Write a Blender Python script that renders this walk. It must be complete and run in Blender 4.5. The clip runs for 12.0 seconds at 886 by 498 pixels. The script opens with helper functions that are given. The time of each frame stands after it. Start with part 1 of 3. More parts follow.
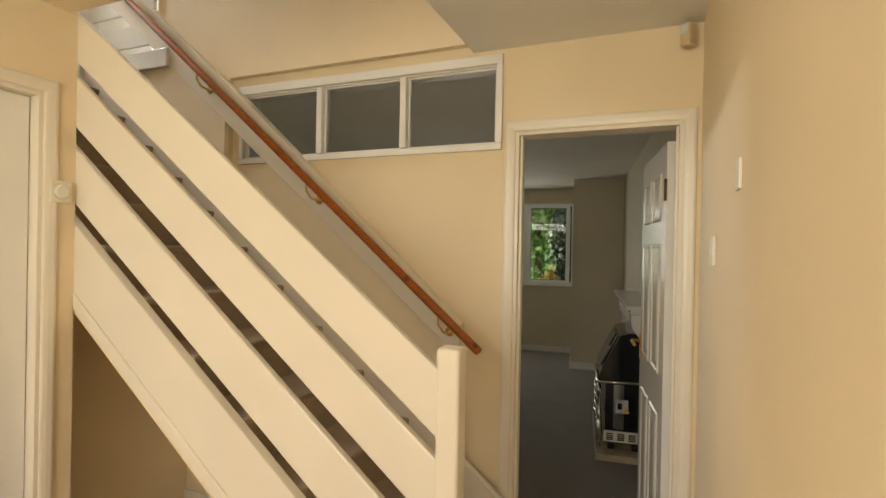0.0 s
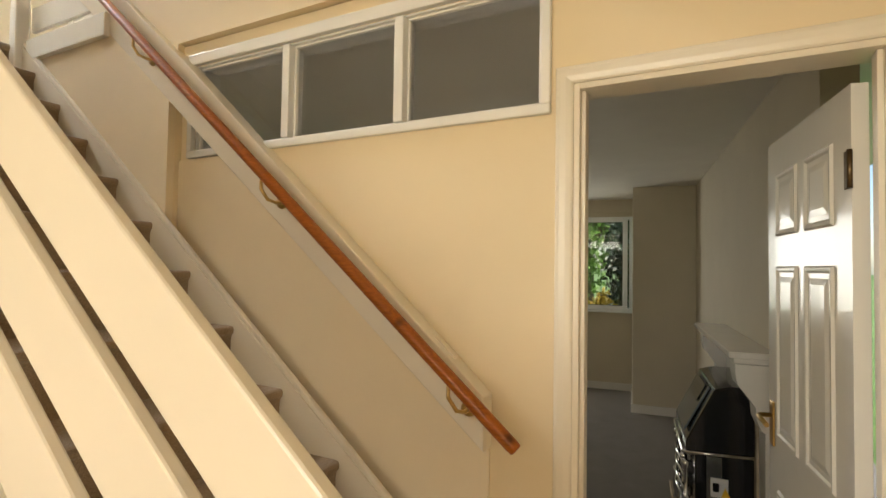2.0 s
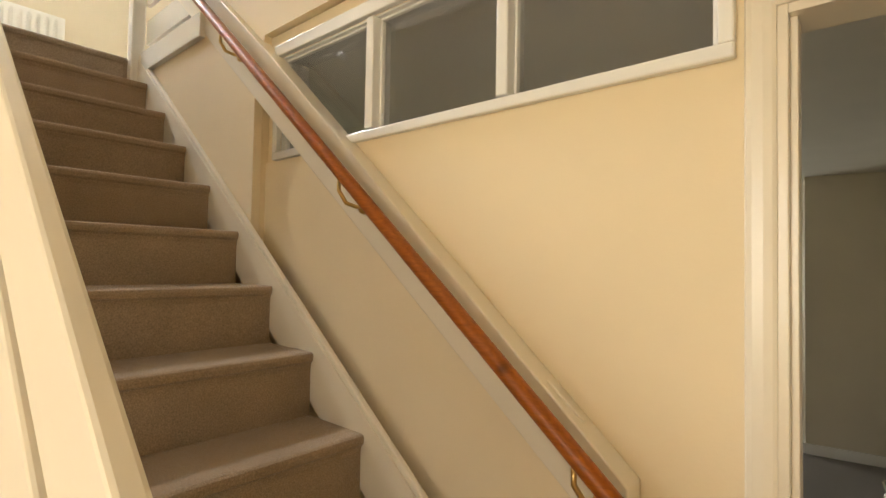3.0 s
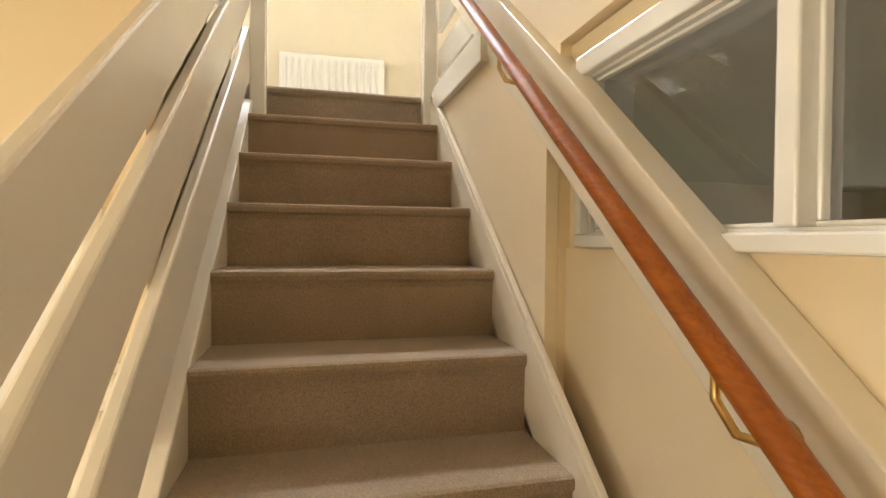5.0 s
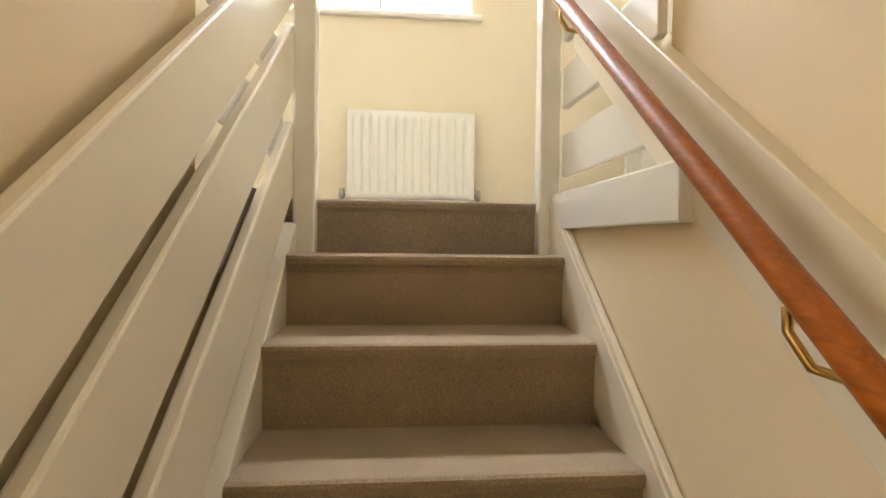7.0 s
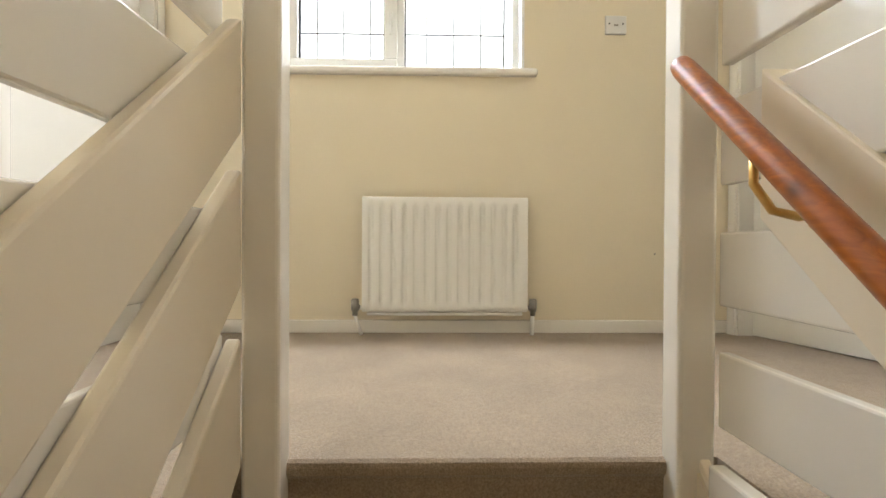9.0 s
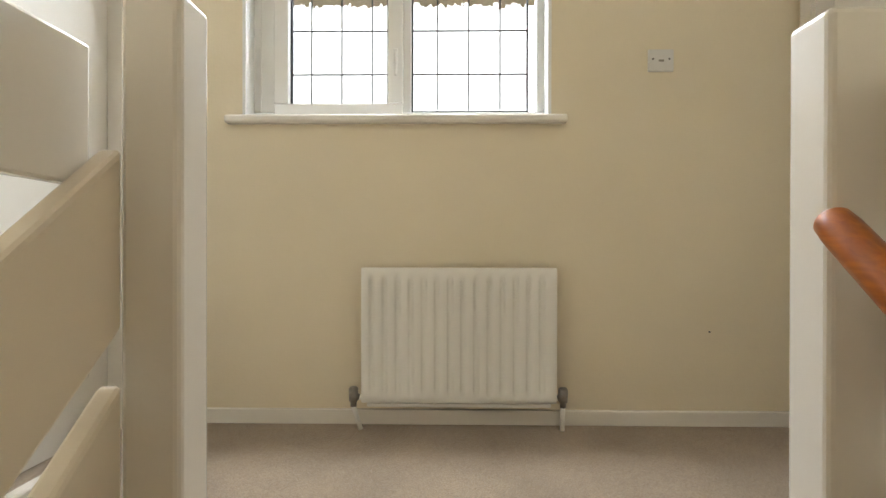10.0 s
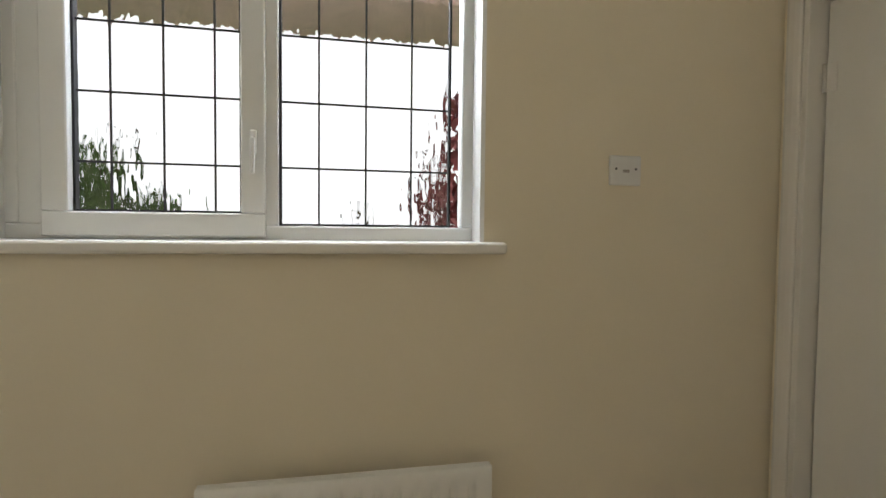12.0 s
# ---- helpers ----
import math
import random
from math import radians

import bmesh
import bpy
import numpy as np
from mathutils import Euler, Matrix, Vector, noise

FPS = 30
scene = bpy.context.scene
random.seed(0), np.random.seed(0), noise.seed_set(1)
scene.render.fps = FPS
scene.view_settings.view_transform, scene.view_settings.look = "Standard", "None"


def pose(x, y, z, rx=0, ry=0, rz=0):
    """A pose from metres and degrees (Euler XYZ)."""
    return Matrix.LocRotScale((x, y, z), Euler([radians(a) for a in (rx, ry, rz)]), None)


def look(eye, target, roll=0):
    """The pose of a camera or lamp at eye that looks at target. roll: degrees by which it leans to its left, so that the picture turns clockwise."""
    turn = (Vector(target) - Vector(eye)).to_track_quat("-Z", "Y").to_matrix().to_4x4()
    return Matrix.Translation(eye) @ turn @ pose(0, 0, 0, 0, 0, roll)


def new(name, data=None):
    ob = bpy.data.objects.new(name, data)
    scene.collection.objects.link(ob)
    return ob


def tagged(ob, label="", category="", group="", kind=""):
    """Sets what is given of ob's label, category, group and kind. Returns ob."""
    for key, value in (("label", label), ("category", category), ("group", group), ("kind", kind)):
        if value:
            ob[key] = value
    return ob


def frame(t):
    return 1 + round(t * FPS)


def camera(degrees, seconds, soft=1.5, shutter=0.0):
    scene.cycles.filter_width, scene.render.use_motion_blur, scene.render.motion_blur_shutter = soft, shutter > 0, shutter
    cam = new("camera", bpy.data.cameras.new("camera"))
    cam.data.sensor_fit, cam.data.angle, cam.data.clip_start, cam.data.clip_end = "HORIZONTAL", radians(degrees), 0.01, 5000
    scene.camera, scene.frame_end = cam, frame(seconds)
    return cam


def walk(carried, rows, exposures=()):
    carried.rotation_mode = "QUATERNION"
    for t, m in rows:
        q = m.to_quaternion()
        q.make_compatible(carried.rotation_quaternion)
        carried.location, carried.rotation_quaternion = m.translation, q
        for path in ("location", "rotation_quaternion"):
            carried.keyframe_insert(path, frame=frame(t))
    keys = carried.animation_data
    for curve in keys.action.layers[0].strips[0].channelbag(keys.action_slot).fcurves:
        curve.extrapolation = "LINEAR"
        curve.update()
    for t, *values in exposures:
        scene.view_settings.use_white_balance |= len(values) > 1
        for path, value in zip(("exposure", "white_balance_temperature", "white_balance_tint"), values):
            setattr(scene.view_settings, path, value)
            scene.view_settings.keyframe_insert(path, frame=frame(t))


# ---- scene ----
cam = camera(82.1, 12.0)
PATH = [
    (0, (0.849, -0.41, 1.537), (0.082, 1.437, 1.529), 1.1),
    (0.5, (0.789, -0.216, 1.544), (0.013, 1.627, 1.537), 1.1),
    (1, (0.706, 0.017, 1.552), (-0.079, 1.856, 1.55), 1.1),
    (1.5, (0.651, 0.196, 1.587), (-0.172, 2.019, 1.584), 0.7),
    (2, (0.593, 0.421, 1.553), (-0.328, 2.195, 1.618), 0.9),
    (2.5, (0.503, 0.612, 1.564), (-0.589, 2.286, 1.629), 0.9),
    (3, (0.408, 0.778, 1.6), (-0.905, 2.292, 1.662), 1.0),
    (3.3, (0.386, 0.897, 1.612), (-1.085, 2.264, 1.667), 1.0),
    (3.5, (0.350, 0.968, 1.624), (-1.205, 2.225, 1.670), 1.0),
    (5.5, (-0.467, 1.222, 2.134), (-2.438, 1.561, 2.096), 0.2),
    (6, (-0.647, 1.234, 2.257), (-2.627, 1.516, 2.23), 0.1),
    (6.5, (-0.822, 1.236, 2.405), (-2.808, 1.463, 2.366), 0.5),
    (8.5, (-1.497, 1.267, 2.892), (-3.495, 1.348, 2.875), 0.3),
    (9, (-1.672, 1.248, 3.039), (-3.672, 1.298, 3.02), 0.3),
    (9.5, (-1.853, 1.286, 3.144), (-3.853, 1.279, 3.16), 0.2),
    (10, (-1.998, 1.283, 3.312), (-3.997, 1.251, 3.305), 0.1),
    (10.5, (-2.156, 1.273, 3.474), (-4.155, 1.235, 3.448), -0.0),
    (11, (-2.295, 1.256, 3.609), (-4.294, 1.236, 3.557), -0.1),
    (11.5, (-2.466, 1.200, 3.745), (-4.461, 1.322, 3.672), 0.7),
    (12, (-2.605, 1.280, 3.835), (-4.565, 1.681, 3.758), 0.6),
]
EXPOSURES = [(0.0, 0.02), (1.5, 0.18), (2.5, 0.42), (3.0, 0.45), (3.5, 0.5), (5.5, 0.72), (6.5, 0.58), (8.5, -0.02), (9.5, -0.42), (10.5, -0.87), (11.3, -1.12), (12.0, -1.52)]
walk(cam, [(t, look(eye, target, roll)) for t, eye, target, roll in PATH], EXPOSURES)

# ---- light ----
world = bpy.data.worlds.new("sky")
scene.world = world
world.use_nodes = True
wn = world.node_tree.nodes
sky = wn.new("ShaderNodeTexSky")
sky.sky_type, sky.sun_disc, sky.sun_elevation, sky.sun_rotation = "NISHITA", False, radians(45), radians(160)
world.node_tree.links.new(sky.outputs[0], wn["Background"].inputs[0])
wn["Background"].inputs[1].default_value = 0.15


def lamp(name, kind, m, energy, color, size=(1, 1), angle=1):
    d = bpy.data.lights.new(name, kind)
    d.energy, d.color = energy, color
    if kind == "AREA":
        d.shape, d.size, d.size_y = "RECTANGLE", size[0], size[1]
    if kind == "SUN":
        d.angle = radians(angle)
    ob = new(name, d)
    ob.matrix_world = m
    return ob


lamp("sun", "SUN", look((2, -8, 14), (-1, 0, 2)), 5.0, (1, 0.95, 0.86), angle=0.5)
# daylight in the openings: front door glazing, stair window, far bay window
lamp("front_door_daylight", "AREA", look((0.0, -2.17, 1.72), (-0.35, 1.5, 1.70)), 39, (1, 0.92, 0.79), (1.7, 1.3))
lamp("landing_window_daylight", "AREA", look((-4.06, 1.08, 4.66), (-2.4, 1.15, 3.7)), 112, (0.91, 0.96, 1.03), (1.05, 0.24))
lamp("far_window_daylight", "AREA", look((-1.80, 7.05, 1.65), (-1.2, 4, 1.1)), 17, (1.0, 0.97, 0.88), (1.1, 1.1))


# ---- materials ----
def mat(name, color, rough=0.5, metal=0.0, var=0.08, scale=6.0, bump=0.0, bscale=120.0, coat=0.0, spec=0.5):
    m = bpy.data.materials.new(name)
    m.use_nodes = True
    nt, b = m.node_tree, m.node_tree.nodes["Principled BSDF"]
    b.inputs["Roughness"].default_value, b.inputs["Metallic"].default_value = rough, metal
    b.inputs["Coat Weight"].default_value = coat
    b.inputs["Specular IOR Level"].default_value = spec
    tc = nt.nodes.new("ShaderNodeTexCoord")
    n = nt.nodes.new("ShaderNodeTexNoise")
    n.inputs["Scale"].default_value, n.inputs["Detail"].default_value = scale, 5
    nt.links.new(tc.outputs["Object"], n.inputs["Vector"])
    r = nt.nodes.new("ShaderNodeValToRGB")
    r.color_ramp.elements[0].position, r.color_ramp.elements[1].position = 0.3, 0.7
    r.color_ramp.elements[0].color = (*[c * (1 - var) for c in color], 1)
    r.color_ramp.elements[1].color = (*[min(1, c * (1 + var)) for c in color], 1)
    nt.links.new(n.outputs[0], r.inputs[0])
    nt.links.new(r.outputs[0], b.inputs["Base Color"])
    if bump:
        n2 = nt.nodes.new("ShaderNodeTexNoise")
        n2.inputs["Scale"].default_value, n2.inputs["Detail"].default_value = bscale, 4
        nt.links.new(tc.outputs["Object"], n2.inputs["Vector"])
        bp = nt.nodes.new("ShaderNodeBump")
        bp.inputs["Strength"].default_value, bp.inputs["Distance"].default_value = bump, 0.004
        nt.links.new(n2.outputs[0], bp.inputs["Height"])
        nt.links.new(bp.outputs[0], b.inputs["Normal"])
    return m


def carpet_mat(name, color):
    m = mat(name, color, 0.95, 0, 0.10, 5, 0.9, 420, spec=0.15)
    nt = m.node_tree
    b = nt.nodes["Principled BSDF"]
    ramp = b.inputs["Base Color"].links[0].from_node
    fine = nt.nodes.new("ShaderNodeTexNoise")
    fine.inputs["Scale"].default_value, fine.inputs["Detail"].default_value = 260, 3
    tc = [n for n in nt.nodes if n.type == "TEX_COORD"][0]
    nt.links.new(tc.outputs["Object"], fine.inputs["Vector"])
    mr = nt.nodes.new("ShaderNodeMapRange")
    mr.inputs[1].default_value, mr.inputs[2].default_value, mr.inputs[3].default_value, mr.inputs[4].default_value = 0.3, 0.7, 0.72, 1.28
    nt.links.new(fine.outputs[0], mr.inputs[0])
    mx = nt.nodes.new("ShaderNodeVectorMath")
    mx.operation = "SCALE"
    nt.links.new(ramp.outputs[0], mx.inputs[0])
    nt.links.new(mr.outputs[0], mx.inputs["Scale"])
    nt.links.new(mx.outputs[0], b.inputs["Base Color"])
    b.inputs["Sheen Weight"].default_value = 0.25
    return m


def wood_mat(name, dark, light):
    m = bpy.data.materials.new(name)
    m.use_nodes = True
    nt, b = m.node_tree, m.node_tree.nodes["Principled BSDF"]
    tc, mp = nt.nodes.new("ShaderNodeTexCoord"), nt.nodes.new("ShaderNodeMapping")
    mp.inputs["Scale"].default_value = (3, 60, 60)
    n = nt.nodes.new("ShaderNodeTexNoise")
    n.inputs["Scale"].default_value, n.inputs["Detail"].default_value, n.inputs["Distortion"].default_value = 1.6, 8, 1.2
    r = nt.nodes.new("ShaderNodeValToRGB")
    r.color_ramp.elements[0].position, r.color_ramp.elements[1].position = 0.3, 0.72
    r.color_ramp.elements[0].color, r.color_ramp.elements[1].color = (*dark, 1), (*light, 1)
    nt.links.new(tc.outputs["Object"], mp.inputs[0])
    nt.links.new(mp.outputs[0], n.inputs["Vector"])
    nt.links.new(n.outputs[0], r.inputs[0])
    # scattered dark knots
    kn, kr, kx = nt.nodes.new("ShaderNodeTexVoronoi"), nt.nodes.new("ShaderNodeMapRange"), nt.nodes.new("ShaderNodeVectorMath")
    kn.inputs["Scale"].default_value = 9.0
    kr.inputs[1].default_value, kr.inputs[2].default_value, kr.inputs[3].default_value, kr.inputs[4].default_value = 0.05, 0.17, 0.3, 1.0
    kx.operation = "SCALE"
    nt.links.new(tc.outputs["Object"], kn.inputs["Vector"])
    nt.links.new(kn.outputs["Distance"], kr.inputs[0])
    nt.links.new(r.outputs[0], kx.inputs[0])
    nt.links.new(kr.outputs[0], kx.inputs["Scale"])
    nt.links.new(kx.outputs[0], b.inputs["Base Color"])
    b.inputs["Roughness"].default_value, b.inputs["Coat Weight"].default_value, b.inputs["Coat Roughness"].default_value = 0.38, 0.2, 0.12
    b.inputs["Specular IOR Level"].default_value = 0.3
    return m


def glass_mat(name, wavy=0.0):
    m = bpy.data.materials.new(name)
    m.use_nodes = True
    nt, b = m.node_tree, m.node_tree.nodes["Principled BSDF"]
    b.inputs["Transmission Weight"].default_value, b.inputs["Roughness"].default_value, b.inputs["IOR"].default_value = 1, 0.0, 1.45
    if wavy:
        tc, n, bp = nt.nodes.new("ShaderNodeTexCoord"), nt.nodes.new("ShaderNodeTexNoise"), nt.nodes.new("ShaderNodeBump")
        mp = nt.nodes.new("ShaderNodeMapping")
        mp.inputs["Scale"].default_value = (1, 1, 0.35)
        n.inputs["Scale"].default_value, n.inputs["Detail"].default_value = 26, 2
        bp.inputs["Strength"].default_value, bp.inputs["Distance"].default_value = wavy, 0.02
        nt.links.new(tc.outputs["Object"], mp.inputs[0])
        nt.links.new(mp.outputs[0], n.inputs["Vector"])
        nt.links.new(n.outputs[0], bp.inputs["Height"])
        nt.links.new(bp.outputs[0], b.inputs["Normal"])
    return m


def glow_mat(name, color, strength):
    m = bpy.data.materials.new(name)
    m.use_nodes = True
    nt = m.node_tree
    e = nt.nodes.new("ShaderNodeEmission")
    e.inputs[0].default_value, e.inputs[1].default_value = (*color, 1), strength
    nt.links.new(e.outputs[0], nt.nodes["Material Output"].inputs[0])
    return m


CREAM = mat("cream_wall_paint", (0.82, 0.675, 0.45), 0.75, 0, 0.03, 2.2, 0.10, 90)
CREAM_UP = mat("pale_cream_wall_paint", (0.78, 0.70, 0.54), 0.75, 0, 0.03, 2.2, 0.10, 90)
GREYWALL = mat("stone_wall_paint", (0.62, 0.55, 0.42), 0.8, 0, 0.04, 2.0, 0.2, 90)
CEIL = mat("white_ceiling_paint", (0.80, 0.77, 0.70), 0.85, 0, 0.03, 3, 0.35, 60)
# the wall cream lightened, making up for weak light beneath the handrail
CREAM_LIFTED = mat("lightened_cream_satin_paint", (0.85, 0.715, 0.505), 0.45, 0, 0.03, 2.5, 0.08, 60)
BOARD = mat("cream_white_satin_paint", (0.80, 0.72, 0.585), 0.32, 0, 0.03, 3, 0.08, 30, coat=0.15)
GLOSS = mat("white_gloss_paint", (0.82, 0.79, 0.73), 0.22, 0, 0.02, 4, 0.09, 22, coat=0.25)
DOORGLOSS = mat("high_gloss_white_door_paint", (0.82, 0.80, 0.74), 0.08, 0, 0.02, 4, 0.03, 14, coat=0.5)
UPVC = mat("white_plastic", (0.86, 0.87, 0.86), 0.25, 0, 0.01)
RADW = mat("white_radiator_enamel", (0.85, 0.84, 0.80), 0.3, 0, 0.015, 8, coat=0.2)
CARPET = carpet_mat("tan_carpet", (0.36, 0.262, 0.17))
CARPET_UP = carpet_mat("beige_landing_carpet", (0.36, 0.285, 0.21))
CARPET_GREY = carpet_mat("grey_brown_carpet", (0.17, 0.15, 0.135))
WOOD = wood_mat("orange_brown_varnished_wood", (0.25, 0.062, 0.005), (0.42, 0.118, 0.010))
BRASS = mat("aged_brass", (0.62, 0.42, 0.16), 0.28, 1, 0.15, 30)
BRONZE = mat("dark_hinge_metal", (0.16, 0.11, 0.06), 0.4, 1, 0.2, 30)
CHROME = mat("chrome", (0.75, 0.75, 0.74), 0.12, 1, 0.05, 20)
VALVE = mat("dull_grey_valve_metal", (0.32, 0.30, 0.27), 0.35, 0.8, 0.2, 60)
BLACK = mat("black_stove_enamel", (0.012, 0.012, 0.014), 0.12, 0, 0.2, 10, coat=0.5)
DARKG = mat("dark_glass_panel", (0.16, 0.19, 0.22), 0.08, 0, 0.1, 4, coat=0.6)
MARBLE = mat("buff_stone_hearth", (0.46, 0.38, 0.27), 0.25, 0, 0.25, 9, 0.1, 30)
YELLOW = mat("yellow_warning_label", (0.85, 0.55, 0.05), 0.5)
RED = mat("red_print", (0.6, 0.05, 0.03), 0.5)
LEAD = mat("dark_lead_strip", (0.10, 0.10, 0.11), 0.5, 0.6, 0.2, 40)
GASKET = mat("black_rubber_gasket", (0.02, 0.02, 0.022), 0.6)
PLAST = mat("ivory_plastic", (0.80, 0.74, 0.60), 0.35, 0, 0.02)
AGED = mat("yellowed_plastic", (0.60, 0.47, 0.29), 0.45, 0, 0.05)
SWITCHW = mat("white_switch_plastic", (0.70, 0.69, 0.67), 0.3, 0, 0.01)
GLASS = glass_mat("clear_glass")
WAVY = glass_mat("rippled_glass", 0.35)
SOFFIT = mat("pinkish_eaves_paint", (0.78, 0.58, 0.54), 0.7, 0, 0.15, 14)
LEAF = mat("green_leaves", (0.13, 0.24, 0.04), 0.5, 0, 0.45, 3)
LEAF_D = mat("dark_conifer_leaves", (0.02, 0.045, 0.018), 0.6, 0, 0.4, 3)
LEAF_R = mat("red_purple_leaves", (0.32, 0.09, 0.09), 0.5, 0, 0.4, 3)
LEAF_Y = mat("yellow_leaves", (0.5, 0.34, 0.03), 0.5, 0, 0.4, 3)
BARK = mat("brown_bark", (0.12, 0.08, 0.05), 0.9, 0, 0.3, 12, 0.6, 20)
LAWN = mat("grass_lawn", (0.10, 0.17, 0.04), 0.9, 0, 0.35, 1.5, 0.6, 30)
BRICK = mat("red_brown_brick_skin", (0.30, 0.15, 0.10), 0.9, 0, 0.25, 9, 0.5, 40)


# ---- mesh helpers ----
def box(bm, x0, x1, y0, y1, z0, z1, m=None):
    v = [bm.verts.new(Vector((x, y, z)) if m is None else m @ Vector((x, y, z))) for x in (x0, x1) for y in (y0, y1) for z in (z0, z1)]
    for f in ((0, 1, 3, 2), (4, 6, 7, 5), (0, 4, 5, 1), (2, 3, 7, 6), (0, 2, 6, 4), (1, 5, 7, 3)):
        bm.faces.new([v[i] for i in f])
    return v


def rbox(x0, x1, y0, y1, z0, z1, r=0.004, seg=2, m=None):
    bm = bmesh.new()
    box(bm, x0, x1, y0, y1, z0, z1)
    if r:
        bmesh.ops.bevel(bm, geom=bm.edges[:], offset=r, segments=seg, affect="EDGES", profile=0.5)
    if m is not None:
        bmesh.ops.transform(bm, matrix=m, verts=bm.verts)
    return bm


def prism(pts, y0, y1, r=0.0, axis="y", seg=2):
    """A flat outline in (x, z), pulled from y0 to y1; or in (y, z), pulled along x."""
    bm = bmesh.new()
    at = (lambda a, b, c: (a, c, b)) if axis == "y" else (lambda a, b, c: (c, a, b)) if axis == "x" else (lambda a, b, c: (a, b, c))
    lo = [bm.verts.new(at(a, b, y0)) for a, b in pts]
    hi = [bm.verts.new(at(a, b, y1)) for a, b in pts]
    bm.faces.new(lo)
    bm.faces.new(hi[::-1])
    n = len(pts)
    for i in range(n):
        bm.faces.new((lo[i], hi[i], hi[(i + 1) % n], lo[(i + 1) % n]))
    bmesh.ops.recalc_face_normals(bm, faces=bm.faces)
    if r:
        bmesh.ops.bevel(bm, geom=bm.edges[:], offset=r, segments=seg, affect="EDGES", profile=0.5)
    return bm


def tube(points, r, sides=12, cap=True):
    """A round bar along points."""
    bm = bmesh.new()
    pts = [Vector(p) for p in points]
    rings = []
    up0 = None
    for i, p in enumerate(pts):
        d = (pts[min(i + 1, len(pts) - 1)] - pts[max(i - 1, 0)]).normalized()
        if up0 is None:
            up0 = d.orthogonal().normalized()
        up0 = (up0 - d * up0.dot(d)).normalized()
        s = d.cross(up0)
        rr = r[i] if isinstance(r, (list, tuple)) else r
        rings.append([bm.verts.new(p + (up0 * math.cos(a) + s * math.sin(a)) * rr) for a in [2 * math.pi * k / sides for k in range(sides)]])
    for a, b in zip(rings, rings[1:]):
        for k in range(sides):
            f = bm.faces.new((a[k], a[(k + 1) % sides], b[(k + 1) % sides], b[k]))
            f.smooth = True
    if cap:
        bm.faces.new(rings[0][::-1])
        bm.faces.new(rings[-1])
    bmesh.ops.recalc_face_normals(bm, faces=bm.faces)
    return bm


def join(*bms):
    out = bms[0]
    for b in bms[1:]:
        me = bpy.data.meshes.new("tmp")
        b.to_mesh(me)
        b.free()
        out.from_mesh(me)
        bpy.data.meshes.remove(me)
    return out


def mesh(name, bm, material):
    me = bpy.data.meshes.new(name)
    bmesh.ops.recalc_face_normals(bm, faces=bm.faces)
    bm.to_mesh(me)
    bm.free()
    me.materials.append(material)
    return new(name, me)


def part(name, bm, material, parent, label=""):
    ob = mesh(name, bm, material)
    ob.parent = parent
    ob.matrix_parent_inverse = parent.matrix_world.inverted()
    return tagged(ob, label)


def thing(name, label, category, at=(0, 0, 0), group="", kind="", turn=0):
    ob = new(name)
    ob.matrix_world = pose(*at, 0, 0, turn)
    bpy.context.view_layer.update()
    return tagged(ob, label, category, group, kind)


def structure(name, bm, material, label=""):
    return tagged(mesh(name, bm, material), label, kind="structure")


def boxes(*rows, m=None):
    bm = bmesh.new()
    for r in rows:
        box(bm, *r, m=m)
    return bm


# ---- plan ----
LAND, N = 2.652, 14                   # landing level, risers
RISE, GO, X0 = 0.194, 0.245, -2.575    # the landing nosing at X0
X1, Z1 = -2.390, 2.488                # nosing of the first step below the landing
XL, XR, YH = -1.29, 1.012, 1.80        # hall side walls, wall with the door
YU, YP = 1.77, 1.735                  # upper stair wall, handrail panel
YS0, YS1 = 0.942, 1.710               # stair width
YW, CH = 0.876, 2.43                  # stairwell wall on the hall side, hall ceiling
XE = 0.067                            # edge of the stairwell opening
XC, XF = -1.95, -3.90                 # landing corridor
YA, YB = 0.10, 2.568                   # landing end walls
TOP = 5.05
ROOM = Matrix.Translation((0.93, 1.95, 0)) @ Matrix.Rotation(radians(7.2), 4, "Z")   # next room, which stands a little askew

# ---- floors and ceilings ----
structure("floor", boxes((-1.75, 1.2, -2.3, 1.80, -0.1, 0.0)), CARPET, "tan carpet on the hall floor")
structure("floor_next_room", boxes((-4.6, 1.8, 1.91, 8.4, -0.1, 0.0)), CARPET_GREY, "grey-brown fitted carpet of the next room")
structure("floor_threshold", boxes((0.2, 1.1, 1.80, 1.91, -0.1, 0.0)), CARPET_GREY, "carpet in the doorway")
structure("floor_landing", boxes((XF, X0 - 0.012, YA - 0.1, YB + 0.1, LAND - 0.19, LAND), (X0 - 0.012, XC, YA, 0.895, LAND - 0.19, LAND), (X0 - 0.012, XC, 1.775, YB, LAND - 0.19, LAND)), CARPET_UP, "beige fitted landing carpet")
structure("ceiling", boxes((XL, XR, -2.3, 0.776, CH, CH + 0.2), (XE, XR, 0.776, YW, CH, CH + 0.2), (XE, XR, YW, 1.80, CH, CH + 0.2)), CEIL, "white emulsion hall ceiling")
structure("ceiling_upper", boxes((XF - 0.3, XE + 0.1, YA - 0.1, YB + 0.1, TOP, TOP + 0.1)), CEIL, "white landing ceiling")
structure("ceiling_next_room", boxes((-4.6, 1.8, 1.91, 8.4, 2.44, 2.56)), CEIL, "white ceiling of the next room")

